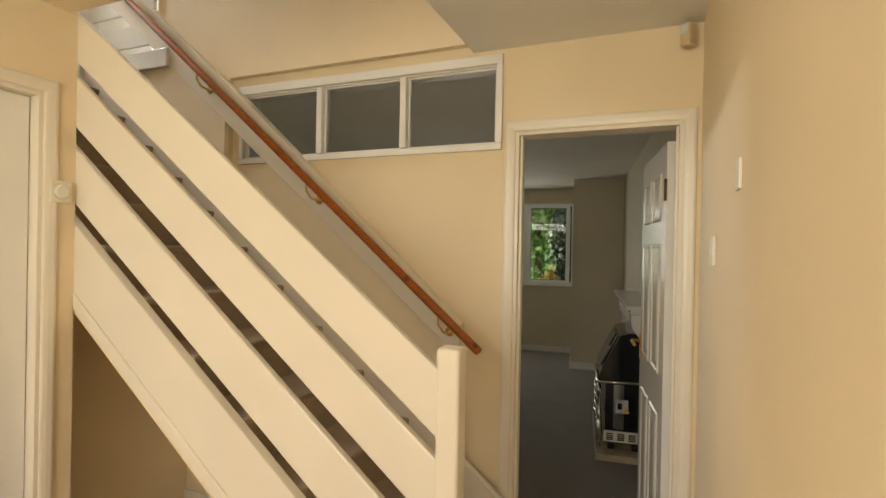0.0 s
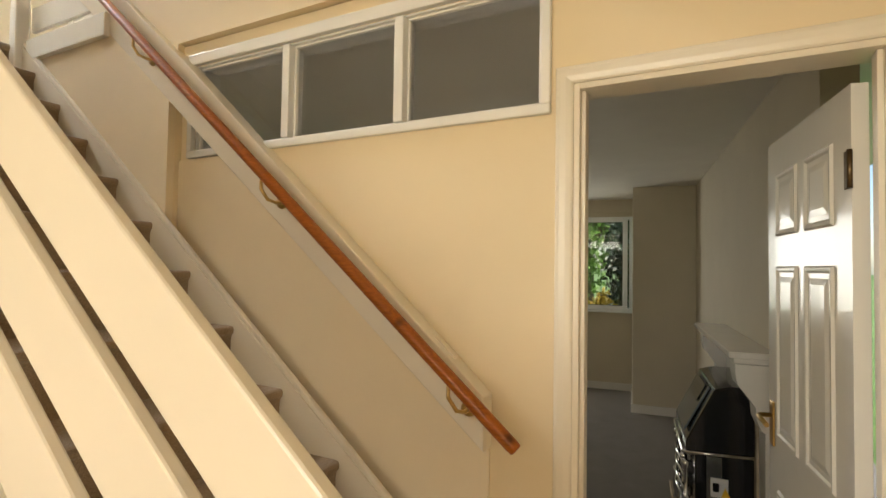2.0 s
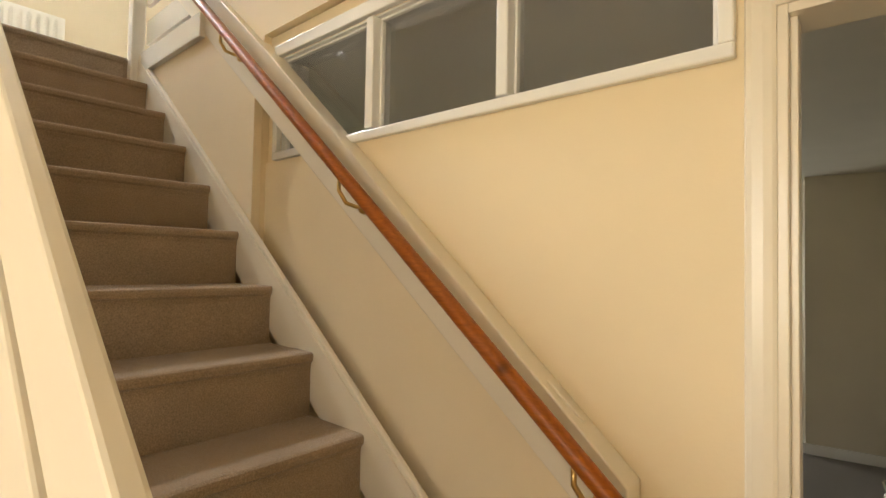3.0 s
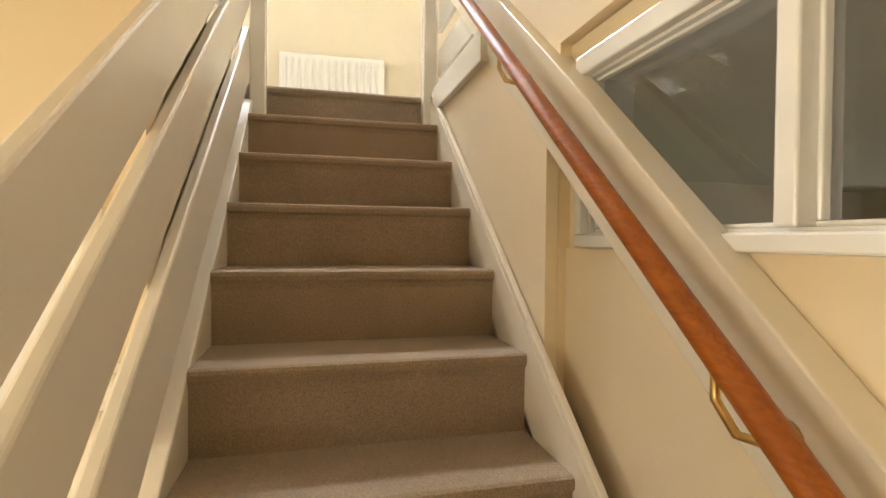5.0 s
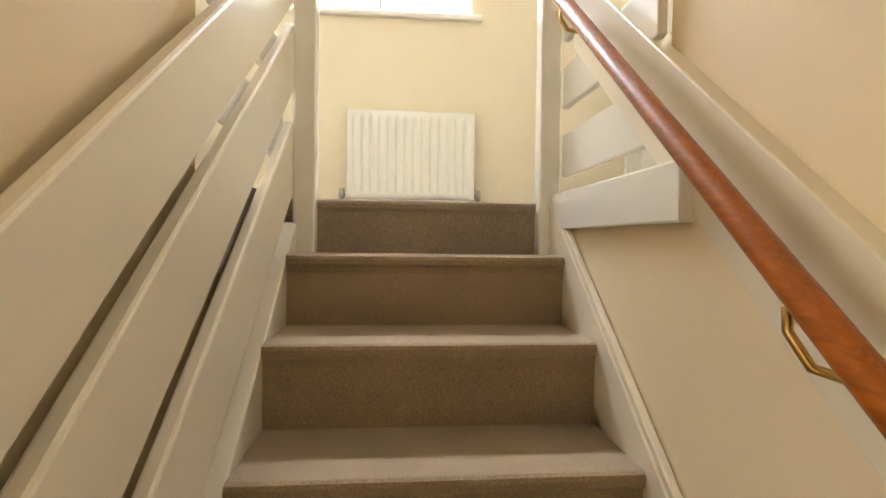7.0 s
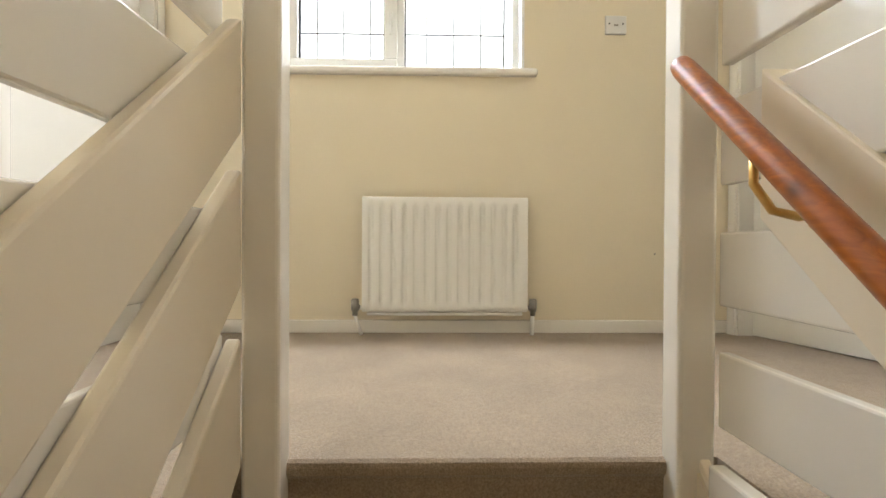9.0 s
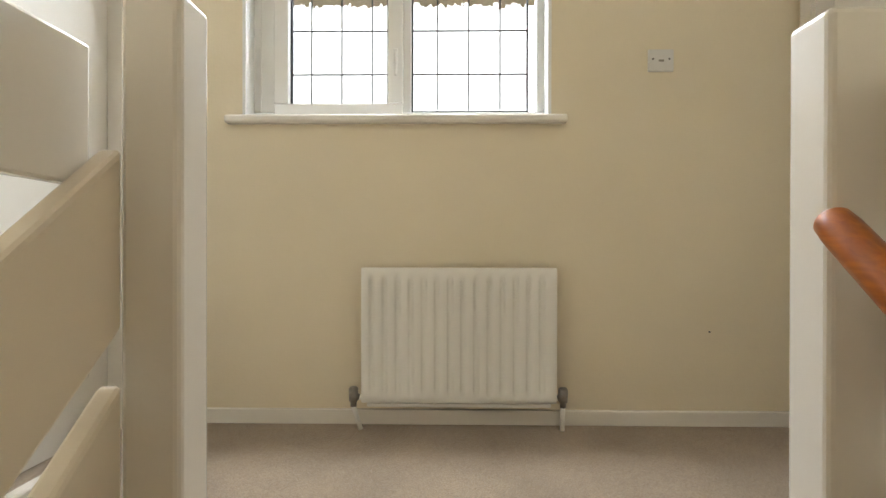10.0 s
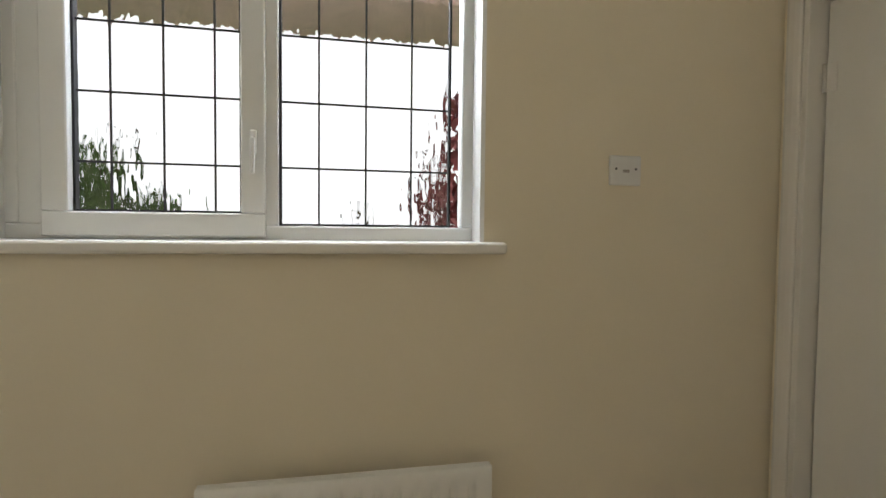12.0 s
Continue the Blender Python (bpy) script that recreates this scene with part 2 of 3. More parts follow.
# ---- hall walls ----
DX0, DX1, DH = 0.266, 0.955, 2.06     # doorway
WX0, WX1, WZ0, WZ1 = -1.285, 0.183, 2.005, 2.362    # borrowed light
structure("wall_hall", boxes(
    (XL - 0.4, WX0, YH, YH + 0.11, 0, CH + 0.03), (WX0, WX1, YH, YH + 0.11, 0, WZ0), (WX0, WX1, YH, YH + 0.11, WZ1, CH + 0.03),
    (WX1, DX0, YH, YH + 0.11, 0, CH + 0.03), (DX0, DX1, YH, YH + 0.11, DH, CH + 0.03), (DX1, XR + 0.12, YH, YH + 0.11, 0, CH + 0.03)), CREAM, "cream painted hall wall")
structure("wall_stair_upper", boxes((XC, XE + 0.1, YU, YU + 0.14, CH + 0.034, TOP), (XC, -1.372, YU, YU + 0.03, 1.3, CH + 0.034)), CREAM, "cream painted wall over the stairs")
structure("wall_right", boxes((XR, XR + 0.12, -2.3, YH, 0, CH)), CREAM, "cream painted side wall of the hall")
structure("wall_left", boxes((XL - 0.1, XL, 0.79, 0.902, 0, CH), (XL - 0.1, XL, -0.07, 0.79, 2.10, CH), (XL - 0.1, XL, -2.3, -0.07, 0, CH)), CREAM, "cream painted hall wall beside the stairs")
structure("wall_well_side", boxes((XC, XE, 0.776, YW, CH, TOP), (XC, XL - 0.1, 0.776, YW, 0, CH)), CREAM, "cream painted stairwell wall")
structure("wall_well_end", boxes((XE, XE + 0.1, 0.776, YU, CH + 0.2, TOP)), CREAM, "cream painted end of the stairwell")
structure("wall_front", boxes((XL - 0.1, -0.95, -2.4, -2.3, 0, CH), (0.95, XR + 0.12, -2.4, -2.3, 0, CH), (-0.95, 0.95, -2.4, -2.3, 2.40, CH), (-0.95, 0.95, -2.4, -2.3, 0, 0.6)), CREAM, "cream painted wall with the glazed entrance")
structure("wall_understair", boxes((-1.75, -1.65, YW, YH, 0, 1.55)), CREAM, "cream painted understair wall")

structure("wall_understair_back", prism([(-1.65, 0), (0.30, 0), (0.30, 0.12), (-0.35, 0.62), (-1.65, 1.55)], 1.766, 1.797), CREAM, "cream painted wall under the stairs")

structure("wall_under_landing", boxes((-2.70, XC, 0.776, YW, 0, LAND - 0.191), (-2.80, -2.70, 0.776, 1.91, 0, LAND - 0.191), (-2.70, XL - 0.4, YH, YH + 0.11, 0, LAND - 0.191)), CREAM, "cream painted wall under the landing")

# ---- landing walls ----
RY0, RY1, RZ0, RZ1 = 0.498, 1.655, 3.80, 4.80
structure("wall_window", boxes((XF - 0.28, XF, YA - 0.1, RY0, LAND - 0.2, TOP), (XF - 0.28, XF, RY1, YB + 0.1, LAND - 0.2, TOP), (XF - 0.28, XF, RY0, RY1, LAND - 0.2, RZ0), (XF - 0.28, XF, RY0, RY1, RZ1, TOP)), CREAM_UP, "pale cream landing wall under the window")
DL0, DL1 = -3.84, -3.08
for nm, y0, y1 in (("wall_landing_end", YA - 0.1, YA), ("wall_landing_end_b", YB, YB + 0.1)):
    structure(nm, boxes((XF, DL0, y0, y1, LAND, TOP), (DL1, XC, y0, y1, LAND, TOP), (DL0, DL1, y0, y1, LAND + 1.86, TOP)), CREAM_UP, "pale cream end wall of the landing")
structure("wall_landing_back", boxes((XC, XC + 0.1, YA, 0.776, LAND, TOP), (XC, XC + 0.1, YU + 0.14, YB, LAND, TOP)), CREAM_UP, "pale cream landing wall beside the stairs")

# ---- next room ----
structure("wall_next_room", boxes(
    (-4.2, -4.1, 0.5, 6.2, 0, 2.44), (0.12, 0.24, 0.72, 4.45, 0, 2.44), (0.24, 0.6, 0, 0.1, 0, 2.44), (0.42, 0.52, 0.1, 0.72, 0, 2.44),
    (-0.50, 0.24, 4.45, 4.57, 0, 2.44), (-0.50, -0.40, 4.57, 5.45, 0, 2.44), (-4.2, -3.2, 4.45, 4.57, 0, 2.44),
    (-3.2, -0.50, 5.45, 5.6, 0, 0.98), (-3.2, -0.50, 5.45, 5.6, 2.28, 2.44), (-3.3, -3.2, 4.5, 5.6, 0, 2.44), m=ROOM), GREYWALL, "stone-coloured walls of the next room with a bay")

structure("wall_door_alcove", boxes((0.968, 1.62, 1.912, 2.0, 0, 2.44), (1.52, 1.62, 2.0, 3.4, 0, 2.44)), GREYWALL, "stone-coloured wall behind the open door")

# ---- staircase ----
stairs = thing("staircase", "tan carpeted straight staircase with cream painted strings", "staircase", (-0.5, 1.3, 0))
for k in range(1, N):
    xn, zt = X1 + GO * (k - 1), Z1 - RISE * (k - 1)
    bm = bmesh.new()
    low = min(RISE, zt)
    pts = [(xn - GO - 0.03, zt), (xn - 0.012, zt), (xn - 0.003, zt - 0.004), (xn, zt - 0.013), (xn - 0.002, zt - 0.026), (xn - 0.010, zt - 0.034), (xn - 0.014, zt - 0.05), (xn - 0.014, zt - low), (xn - GO - 0.03, zt - low)]
    st = prism(pts, YS0, YS1)
    for f in st.faces:
        f.smooth = False
    part("step", st, CARPET, stairs)
top = prism([(X0 - 0.011, LAND + 0.001), (X0 - 0.003, LAND - 0.004), (X0, LAND - 0.013), (X0 - 0.002, LAND - 0.026), (X0 - 0.010, LAND - 0.034), (X0 - 0.014, LAND - 0.05), (X0 - 0.014, LAND - RISE), (X0 - 0.06, LAND - RISE), (X0 - 0.06, LAND + 0.001)], 0.98, 1.677)
part("top_riser", top, CARPET_UP, stairs, "beige landing carpet turned over the top riser")
SS = RISE / GO


def nose(x):
    return Z1 - SS * (x - X1)


def sloped(xa, xb, lo, hi, line=nose):
    return [(xa, line(xa) + lo), (xb, line(xb) + lo), (xb, line(xb) + hi), (xa, line(xa) + hi)]


part("wall_string", prism(sloped(-2.60, 0.62, -0.16, 0.045), YS1, YP - 0.002), BOARD, stairs, "cream painted wall string")
part("wall_string_moulding", prism(sloped(-2.60, 0.62, 0.045, 0.068), YS1 + 0.004, YP - 0.002, 0.004), BOARD, stairs)
BS = 0.785                      # the balustrade's own slope


def rail_line(x):
    return -BS * x


part("outer_string", prism(sloped(-2.54, 0.325, 0.315, 0.585, rail_line), 0.902, YS0, 0.004), BOARD, stairs, "cream painted outer string")
part("outer_string_moulding", prism(sloped(XL, 0.325, 0.255, 0.315, rail_line), 0.896, YS0 - 0.006, 0.006), BOARD, stairs, "cream moulding under the string")
part("soffit", prism(sloped(-2.5, 0.30, 0.225, 0.255, rail_line), 0.91, 1.764), CREAM, stairs, "cream painted underside of the stairs")

# ---- balustrade beside the stairs ----
bal = thing("stair_balustrade", "cream painted sloping balustrade of three wide boards", "balustrade", (0.35, 0.9, 0))
for lo, hi in ((0.665, 0.885), (0.97, 1.17), (1.23, 1.424)):
    part("board", prism(sloped(-2.54, 0.325, lo, hi, rail_line), 0.902, 0.930, 0.006), BOARD, bal)


def newel(x, y, z0, z1, parent, label=""):
    w = 0.066
    bm = rbox(x, x + w, y, y + w, z0, z1, 0.008, 3)
    return part("newel_post", bm, GLOSS if z0 > 1 else BOARD, parent, label)


newel(0.308, 0.860, 0.0, 1.262, bal, "square cream newel post")
newel(-2.60, 0.929, LAND - 0.5, 3.588, bal, "square white gloss newel post")

# ---- landing guard rails ----
LEVELS = ((3.345, 3.495), (3.142, 3.280), (2.936, 3.062), (2.728, 2.857))
for y0, y1, lab in ((0.884, 0.902, "left"), (1.742, 1.762, "right")):
    g = thing("landing_balustrade", "white gloss landing guard of four horizontal boards", "balustrade", (-2.2, y0, LAND), group="landing guards")
    lift = 0.03 if lab == "left" else 0.0
    for z0, z1 in LEVELS:
        part("board", rbox(-2.53, XC - 0.002, y0, y1, z0 + lift, z1 + lift, 0.004), GLOSS, g)
    if lab == "right":
        newel(-2.60, 1.676, LAND - 0.5, 3.565, g, "square white gloss newel post")
        part("apron_board", rbox(-2.505, -1.81, 1.712, 1.741, 2.566, 2.675, 0.005), GLOSS, g, "white gloss apron along the landing edge")

# ---- handrail panel and handrail ----
def panel_line(x):
    return -0.83 * x


PL = 1.075
panel = thing("sloping_wall_board", "cream painted sloping board that carries the handrail", "wall panel", (-0.6, YP, 1.6))
xe = 0.045
part("board", prism([(-2.415, panel_line(-2.415) + PL), (xe, panel_line(xe) + PL), (xe, 1.188), (-0.012, 1.24), (-1.25, 2.335), (-2.415, 3.302)], YP, YH - 0.001, 0.004), BOARD, panel)
part("filler_patch", rbox(-0.055, 0.055, -0.006, 0.006, -0.004, 0.004, 0.002, m=pose(-0.10, YP + 0.03, 1.319, 0, math.degrees(math.atan(0.83)), 0)), BOARD, panel)
# lightened cream here offsets the shade of the balustrade
structure("wall_stair_lower", prism([(-1.372, nose(-1.372) - 0.1), (-1.372, panel_line(-1.372) + PL + 0.01), (-1.89, 2.645), (-2.50, 2.645), (-2.50, nose(-2.5) - 0.1)], YP + 0.002, YU - 0.001), CREAM_LIFTED, "cream painted wall under the handrail panel")

# thin sheet added over the recessed wall to brighten it and lessen its shade
structure("wall_brightening_sheet", prism([(-1.3715, nose(-1.3715) - 0.1), (-1.3715, 1.974), (-1.09, 1.974), (0.04, panel_line(0.04) + PL + 0.01), (0.04, nose(0.04) - 0.1)], 1.790, YH - 0.0015), CREAM_LIFTED, "thin lightened cream sheet added to brighten the shaded wall under the handrail board")

ra, rb = Vector((0.165, 1.665, 1.088)), Vector((-2.517, 1.665, 3.341))
hand = thing("handrail", "round orange-brown varnished wooden handrail on brass brackets", "handrail", (-1.2, 1.665, 2.2))
ax = (rb - ra).normalized()
hr = tube([ra, ra + ax * 0.004, ra + ax * 0.02, ra.lerp(rb, 0.5), rb - ax * 0.02, rb - ax * 0.004, rb], [0.015, 0.0175, 0.019, 0.0195, 0.019, 0.0175, 0.015], 20)
rail = part("rail", hr, WOOD, hand)
for tx in (-0.02, -0.745, -1.50, -2.31):
    c = ra.lerp(rb, (tx - ra.x) / (rb.x - ra.x))
    base = Vector((tx + 0.022, YP - 0.003, c.z - 0.088))
    br = part("bracket", tube([base, base + Vector((0, -0.03, -0.004)), base + Vector((-0.012, -0.055, 0.004)), c + Vector((-0.010, 0.0, -0.048)), c + Vector((-0.010, 0, -0.012))], 0.006, 8), BRASS, hand, "brass bracket")
    part("rosette", tube([base + Vector((0, 0.004, 0)), base + Vector((0, -0.006, 0)), base + Vector((0, -0.010, 0))], [0.024, 0.022, 0.012], 16), BRASS, br)


# ---- borrowed light over the hall wall ----
bl = tagged(thing("window_1", "white painted three-pane borrowed light with clear glass", "window", (-0.5, YH, 2.2)), kind="structure")
FZ0, FZ1 = WZ0, WZ1
part("window_frame", join(rbox(WX0 - 0.028, WX1 + 0.028, YH - 0.022, YH, FZ0 - 0.028, FZ0, 0.004), rbox(WX0 - 0.028, WX1 + 0.028, YH - 0.022, YH, FZ1, FZ1 + 0.045, 0.004),
     rbox(WX0 - 0.028, WX0, YH - 0.022, YH, FZ0, FZ1, 0.004), rbox(WX1, WX1 + 0.028, YH - 0.022, YH, FZ0, FZ1, 0.004)), GLOSS, bl)
part("lining", boxes((WX0, WX1, YH, YH + 0.11, FZ0, FZ0 + 0.006), (WX0, WX1, YH, YH + 0.11, FZ1 - 0.006, FZ1), (WX0, WX0 + 0.006, YH, YH + 0.11, FZ0 + 0.006, FZ1 - 0.006), (WX1 - 0.006, WX1, YH, YH + 0.11, FZ0 + 0.006, FZ1 - 0.006)), GLOSS, bl)
MULL = (-0.775, -0.287)
for xm in MULL:
    part("mullion", rbox(xm - 0.017, xm + 0.017, YH - 0.018, YH + 0.06, FZ0 + 0.006, FZ1 - 0.006, 0.004), GLOSS, bl)
edges = [WX0 + 0.006, MULL[0] - 0.017, MULL[0] + 0.017, MULL[1] - 0.017, MULL[1] + 0.017, WX1 - 0.006]
for a, b in zip(edges[::2], edges[1::2]):
    p = part("pane", boxes((a, b, YH + 0.03, YH + 0.034, FZ0 + 0.006, FZ1 - 0.006)), GLASS, bl)
    p.visible_shadow = False
    z0, z1 = FZ0 + 0.006, FZ1 - 0.006
    part("glazing_bead", join(rbox(a, b, YH + 0.012, YH + 0.029, z0, z0 + 0.008, 0.003), rbox(a, b, YH + 0.012, YH + 0.029, z1 - 0.008, z1, 0.003),
         rbox(a, a + 0.008, YH + 0.012, YH + 0.029, z0 + 0.008, z1 - 0.008, 0.003), rbox(b - 0.008, b, YH + 0.012, YH + 0.029, z0 + 0.008, z1 - 0.008, 0.003)), GLOSS, bl)


# ---- hall doorway, architrave and six-panel door ----
def architrave(x0, x1, z1, w=0.048, t=0.014):
    """Moulded casing in (x, z) round an opening, on the side y < 0."""
    prof = [(0, 0), (w, 0), (w, -t * 0.5), (w * 0.93, -t * 0.85), (w * 0.75, -t), (w * 0.4, -t * 0.95), (w * 0.12, -t * 0.75), (0.0, -t * 0.5)]
    bm = bmesh.new()
    path = [(x0, 0.0, -1, 0), (x0, z1, -1, 1), (x1, z1, 1, 1), (x1, 0.0, 1, 0)]
    rings = [[bm.verts.new((px + dx * a, b, pz + dz * a)) for a, b in prof] for px, pz, dx, dz in path]
    for r0, r1 in zip(rings, rings[1:]):
        for k in range(len(prof)):
            bm.faces.new((r0[k], r0[(k + 1) % len(prof)], r1[(k + 1) % len(prof)], r1[k]))
    bm.faces.new(rings[0])
    bm.faces.new(rings[-1])
    bmesh.ops.recalc_face_normals(bm, faces=bm.faces)
    return bm


def moved(bm, m):
    bmesh.ops.transform(bm, matrix=m, verts=bm.verts)
    return bm


def lining(x0, x1, z1, d, t=0.022):
    return join(rbox(x0, x0 + t, 0, d, 0, z1, 0.002), rbox(x1 - t, x1, 0, d, 0, z1, 0.002), rbox(x0 + t, x1 - t, 0, d, z1 - t, z1, 0.002))


def panel_door(w, h, t, panels, parent, material, name="leaf"):
    """A moulded door leaf, hinge edge at x=0, width along x, with sunk and fielded panels on both faces."""
    bm = bmesh.new()
    for x0, x1, z0, z1 in [(0, w, 0, h)]:
        box(bm, x0, x1, 0, t, z0, z1)
    body = part(name, bm, material, parent)
    for x0, x1, z0, z1 in panels:
        for s in (0, 1):
            y = -0.0005 if s == 0 else t + 0.0005
            d = -1 if s == 0 else 1
            b = bmesh.new()
            rings = []
            for inset, out in ((0, 0), (0.006, 0.007), (0.014, 0.006), (0.02, 0.0005), (0.034, 0.0005), (0.052, 0.005)):
                rings.append([b.verts.new((x, y + d * out, z)) for x, z in ((x0 + inset, z0 + inset), (x1 - inset, z0 + inset), (x1 - inset, z1 - inset), (x0 + inset, z1 - inset))])
            for r0, r1 in zip(rings, rings[1:]):
                for k in range(4):
                    b.faces.new((r0[k], r0[(k + 1) % 4], r1[(k + 1) % 4], r1[k]))
            b.faces.new(rings[-1])
            o = mesh("panel", b, material)
            o.parent = body
    return body


casing = tagged(thing("trim_doorway", "cream-white moulded architrave round the hall doorway", "architrave", (0.6, YH, 0)), kind="structure")
part("architrave", moved(architrave(DX0 + 0.006, DX1 - 0.006, DH - 0.006), Matrix.Translation((0, YH, 0))), BOARD, casing)
part("lining", moved(lining(DX0, DX1, DH, 0.11), Matrix.Translation((0, YH, 0))), BOARD, casing)
part("stop", join(rbox(DX0 + 0.022, DX0 + 0.034, YH + 0.02, YH + 0.062, 0, DH - 0.022, 0.002), rbox(DX1 - 0.034, DX1 - 0.022, YH + 0.02, YH + 0.062, 0, DH - 0.022, 0.002)), BOARD, casing)

DW = 0.665
door = tagged(thing("door_1", "open six-panel white gloss door", "door"), kind="structure")
leaf = panel_door(DW, 1.985, 0.035, [(a, b, z0, z1) for a, b in ((0.10, 0.30), (0.365, 0.565)) for z0, z1 in ((0.20, 0.82), (0.99, 1.56), (1.66, 1.87))], door, GLOSS)
hd = part("door_handle", join(rbox(0.595, 0.635, 0.036, 0.043, 0.95, 1.10, 0.003), tube([(0.615, 0.042, 1.05), (0.615, 0.075, 1.05), (0.60, 0.085, 1.05), (0.50, 0.085, 1.045)], 0.008, 8)), BRASS, leaf, "brass lever handle")
part("door_handle", join(rbox(0.595, 0.635, -0.008, -0.001, 0.95, 1.10, 0.003), tube([(0.615, -0.007, 1.05), (0.615, -0.04, 1.05), (0.60, -0.05, 1.05), (0.50, -0.05, 1.045)], 0.008, 8)), BRASS, leaf, "brass lever handle")
for hz in (0.22, 1.74):
    part("hinge", join(rbox(-0.006, 0.032, 0.0355, 0.039, hz, hz + 0.09, 0.001), tube([(-0.004, 0.040, hz), (-0.004, 0.040, hz + 0.09)], 0.006, 8)), BRONZE, leaf, "dark brass hinge")
door.matrix_world = pose(0.926, 1.905, 0.008, 0, 0, 99)

# ---- hall left doorway ----
d2 = tagged(thing("door_2", "white painted door in a cream architrave", "door", (XL, 0.4, 0)), kind="structure")
turnL = Matrix.Translation((XL, 0, 0)) @ Matrix.Rotation(radians(90), 4, "Z")
part("architrave", moved(architrave(-0.064, 0.784, 2.094), turnL), BOARD, d2)
part("lining", moved(lining(-0.07, 0.79, 2.10, 0.1), turnL), BOARD, d2)
part("leaf", moved(rbox(-0.045, 0.765, 0.05, 0.085, 0.005, 2.075, 0.003), turnL), GLOSS, d2)

# ---- landing doors ----
for nm, y, s, ajar in (("door_3", YA, 180, 0), ("door_4", YB, 0, 13)):
    d = tagged(thing(nm, "plain flush white gloss door standing ajar in a white architrave" if ajar else "plain flush white gloss door in a white architrave", "door", (-3.46, y, LAND)), kind="structure")
    mm = Matrix.Translation((-3.46, y, LAND)) @ Matrix.Rotation(radians(s), 4, "Z")
    part("architrave", moved(architrave(-0.374, 0.374, 1.854, 0.05), mm), GLOSS, d)
    part("lining", moved(lining(-0.38, 0.38, 1.86, 0.1), mm), GLOSS, d)
    swing = mm @ Matrix.Translation((-0.355, 0.058, 0)) @ Matrix.Rotation(radians(ajar), 4, "Z")
    leaf4 = part("leaf", moved(rbox(0.003, 0.712, 0.0, 0.035, 0.004, 1.832, 0.003), swing), DOORGLOSS, d)
    for hz in (0.22, 1.58):
        part("hinge", moved(join(tube([(-0.001, -0.004, hz), (-0.001, -0.004, hz + 0.08)], 0.006, 8), rbox(-0.001, 0.030, -0.002, 0.001, hz, hz + 0.08, 0.001)), swing), GLOSS, leaf4, "white painted hinge")
structure("wall_far_bedroom", boxes((-4.25, -4.15, YB + 0.1, 4.6, LAND, TOP), (-2.2, -2.1, YB + 0.1, 4.6, LAND, TOP), (-4.25, -2.1, 4.6, 4.7, LAND, TOP)), CREAM_UP, "pale cream walls of the room behind the door")
structure("floor_far_bedroom", boxes((-4.25, -2.1, YB + 0.1, 4.7, LAND - 0.19, LAND - 0.001)), CARPET_UP, "beige carpet of the room behind the door")
structure("ceiling_far_bedroom", boxes((-4.25, -2.1, YB + 0.1, 4.7, TOP, TOP + 0.1)), CEIL, "white ceiling of the room behind the door")


# ---- skirting ----
def skirt(name, x0, x1, y0, y1, z, h, material):
    structure(name, rbox(x0, x1, y0, y1, z, z + h, 0.004), material, "white painted skirting board")


skirt("baseboard_1", XF, XF + 0.018, YA, YB, LAND, 0.056, GLOSS)
skirt("baseboard_2", XR - 0.016, XR, -2.3, YH - 0.02, 0, 0.10, BOARD)
skirt("baseboard_3", 0.40, DX0 - 0.06, YH - 0.016, YH, 0, 0.10, BOARD)
skirt("baseboard_4", XL, XL + 0.016, -2.3, -0.13, 0, 0.10, BOARD)
skirt("baseboard_5", -1.65, -0.3, 1.75, 1.765, 0, 0.10, BOARD)
skirt("baseboard_6", XC - 0.016, XC, YA, 0.776, LAND, 0.056, GLOSS)
skirt("baseboard_7", XC - 0.016, XC, YU + 0.14, YB, LAND, 0.056, GLOSS)
structure("baseboard_8", boxes((-0.50, 0.12, 4.434, 4.45, 0, 0.09), (-0.516, -0.50, 4.45, 5.45, 0, 0.09), (-3.2, -0.516, 5.434, 5.45, 0, 0.09), (0.104, 0.12, 2.60, 4.434, 0, 0.09), m=ROOM), GLOSS, "white skirting of the next room")


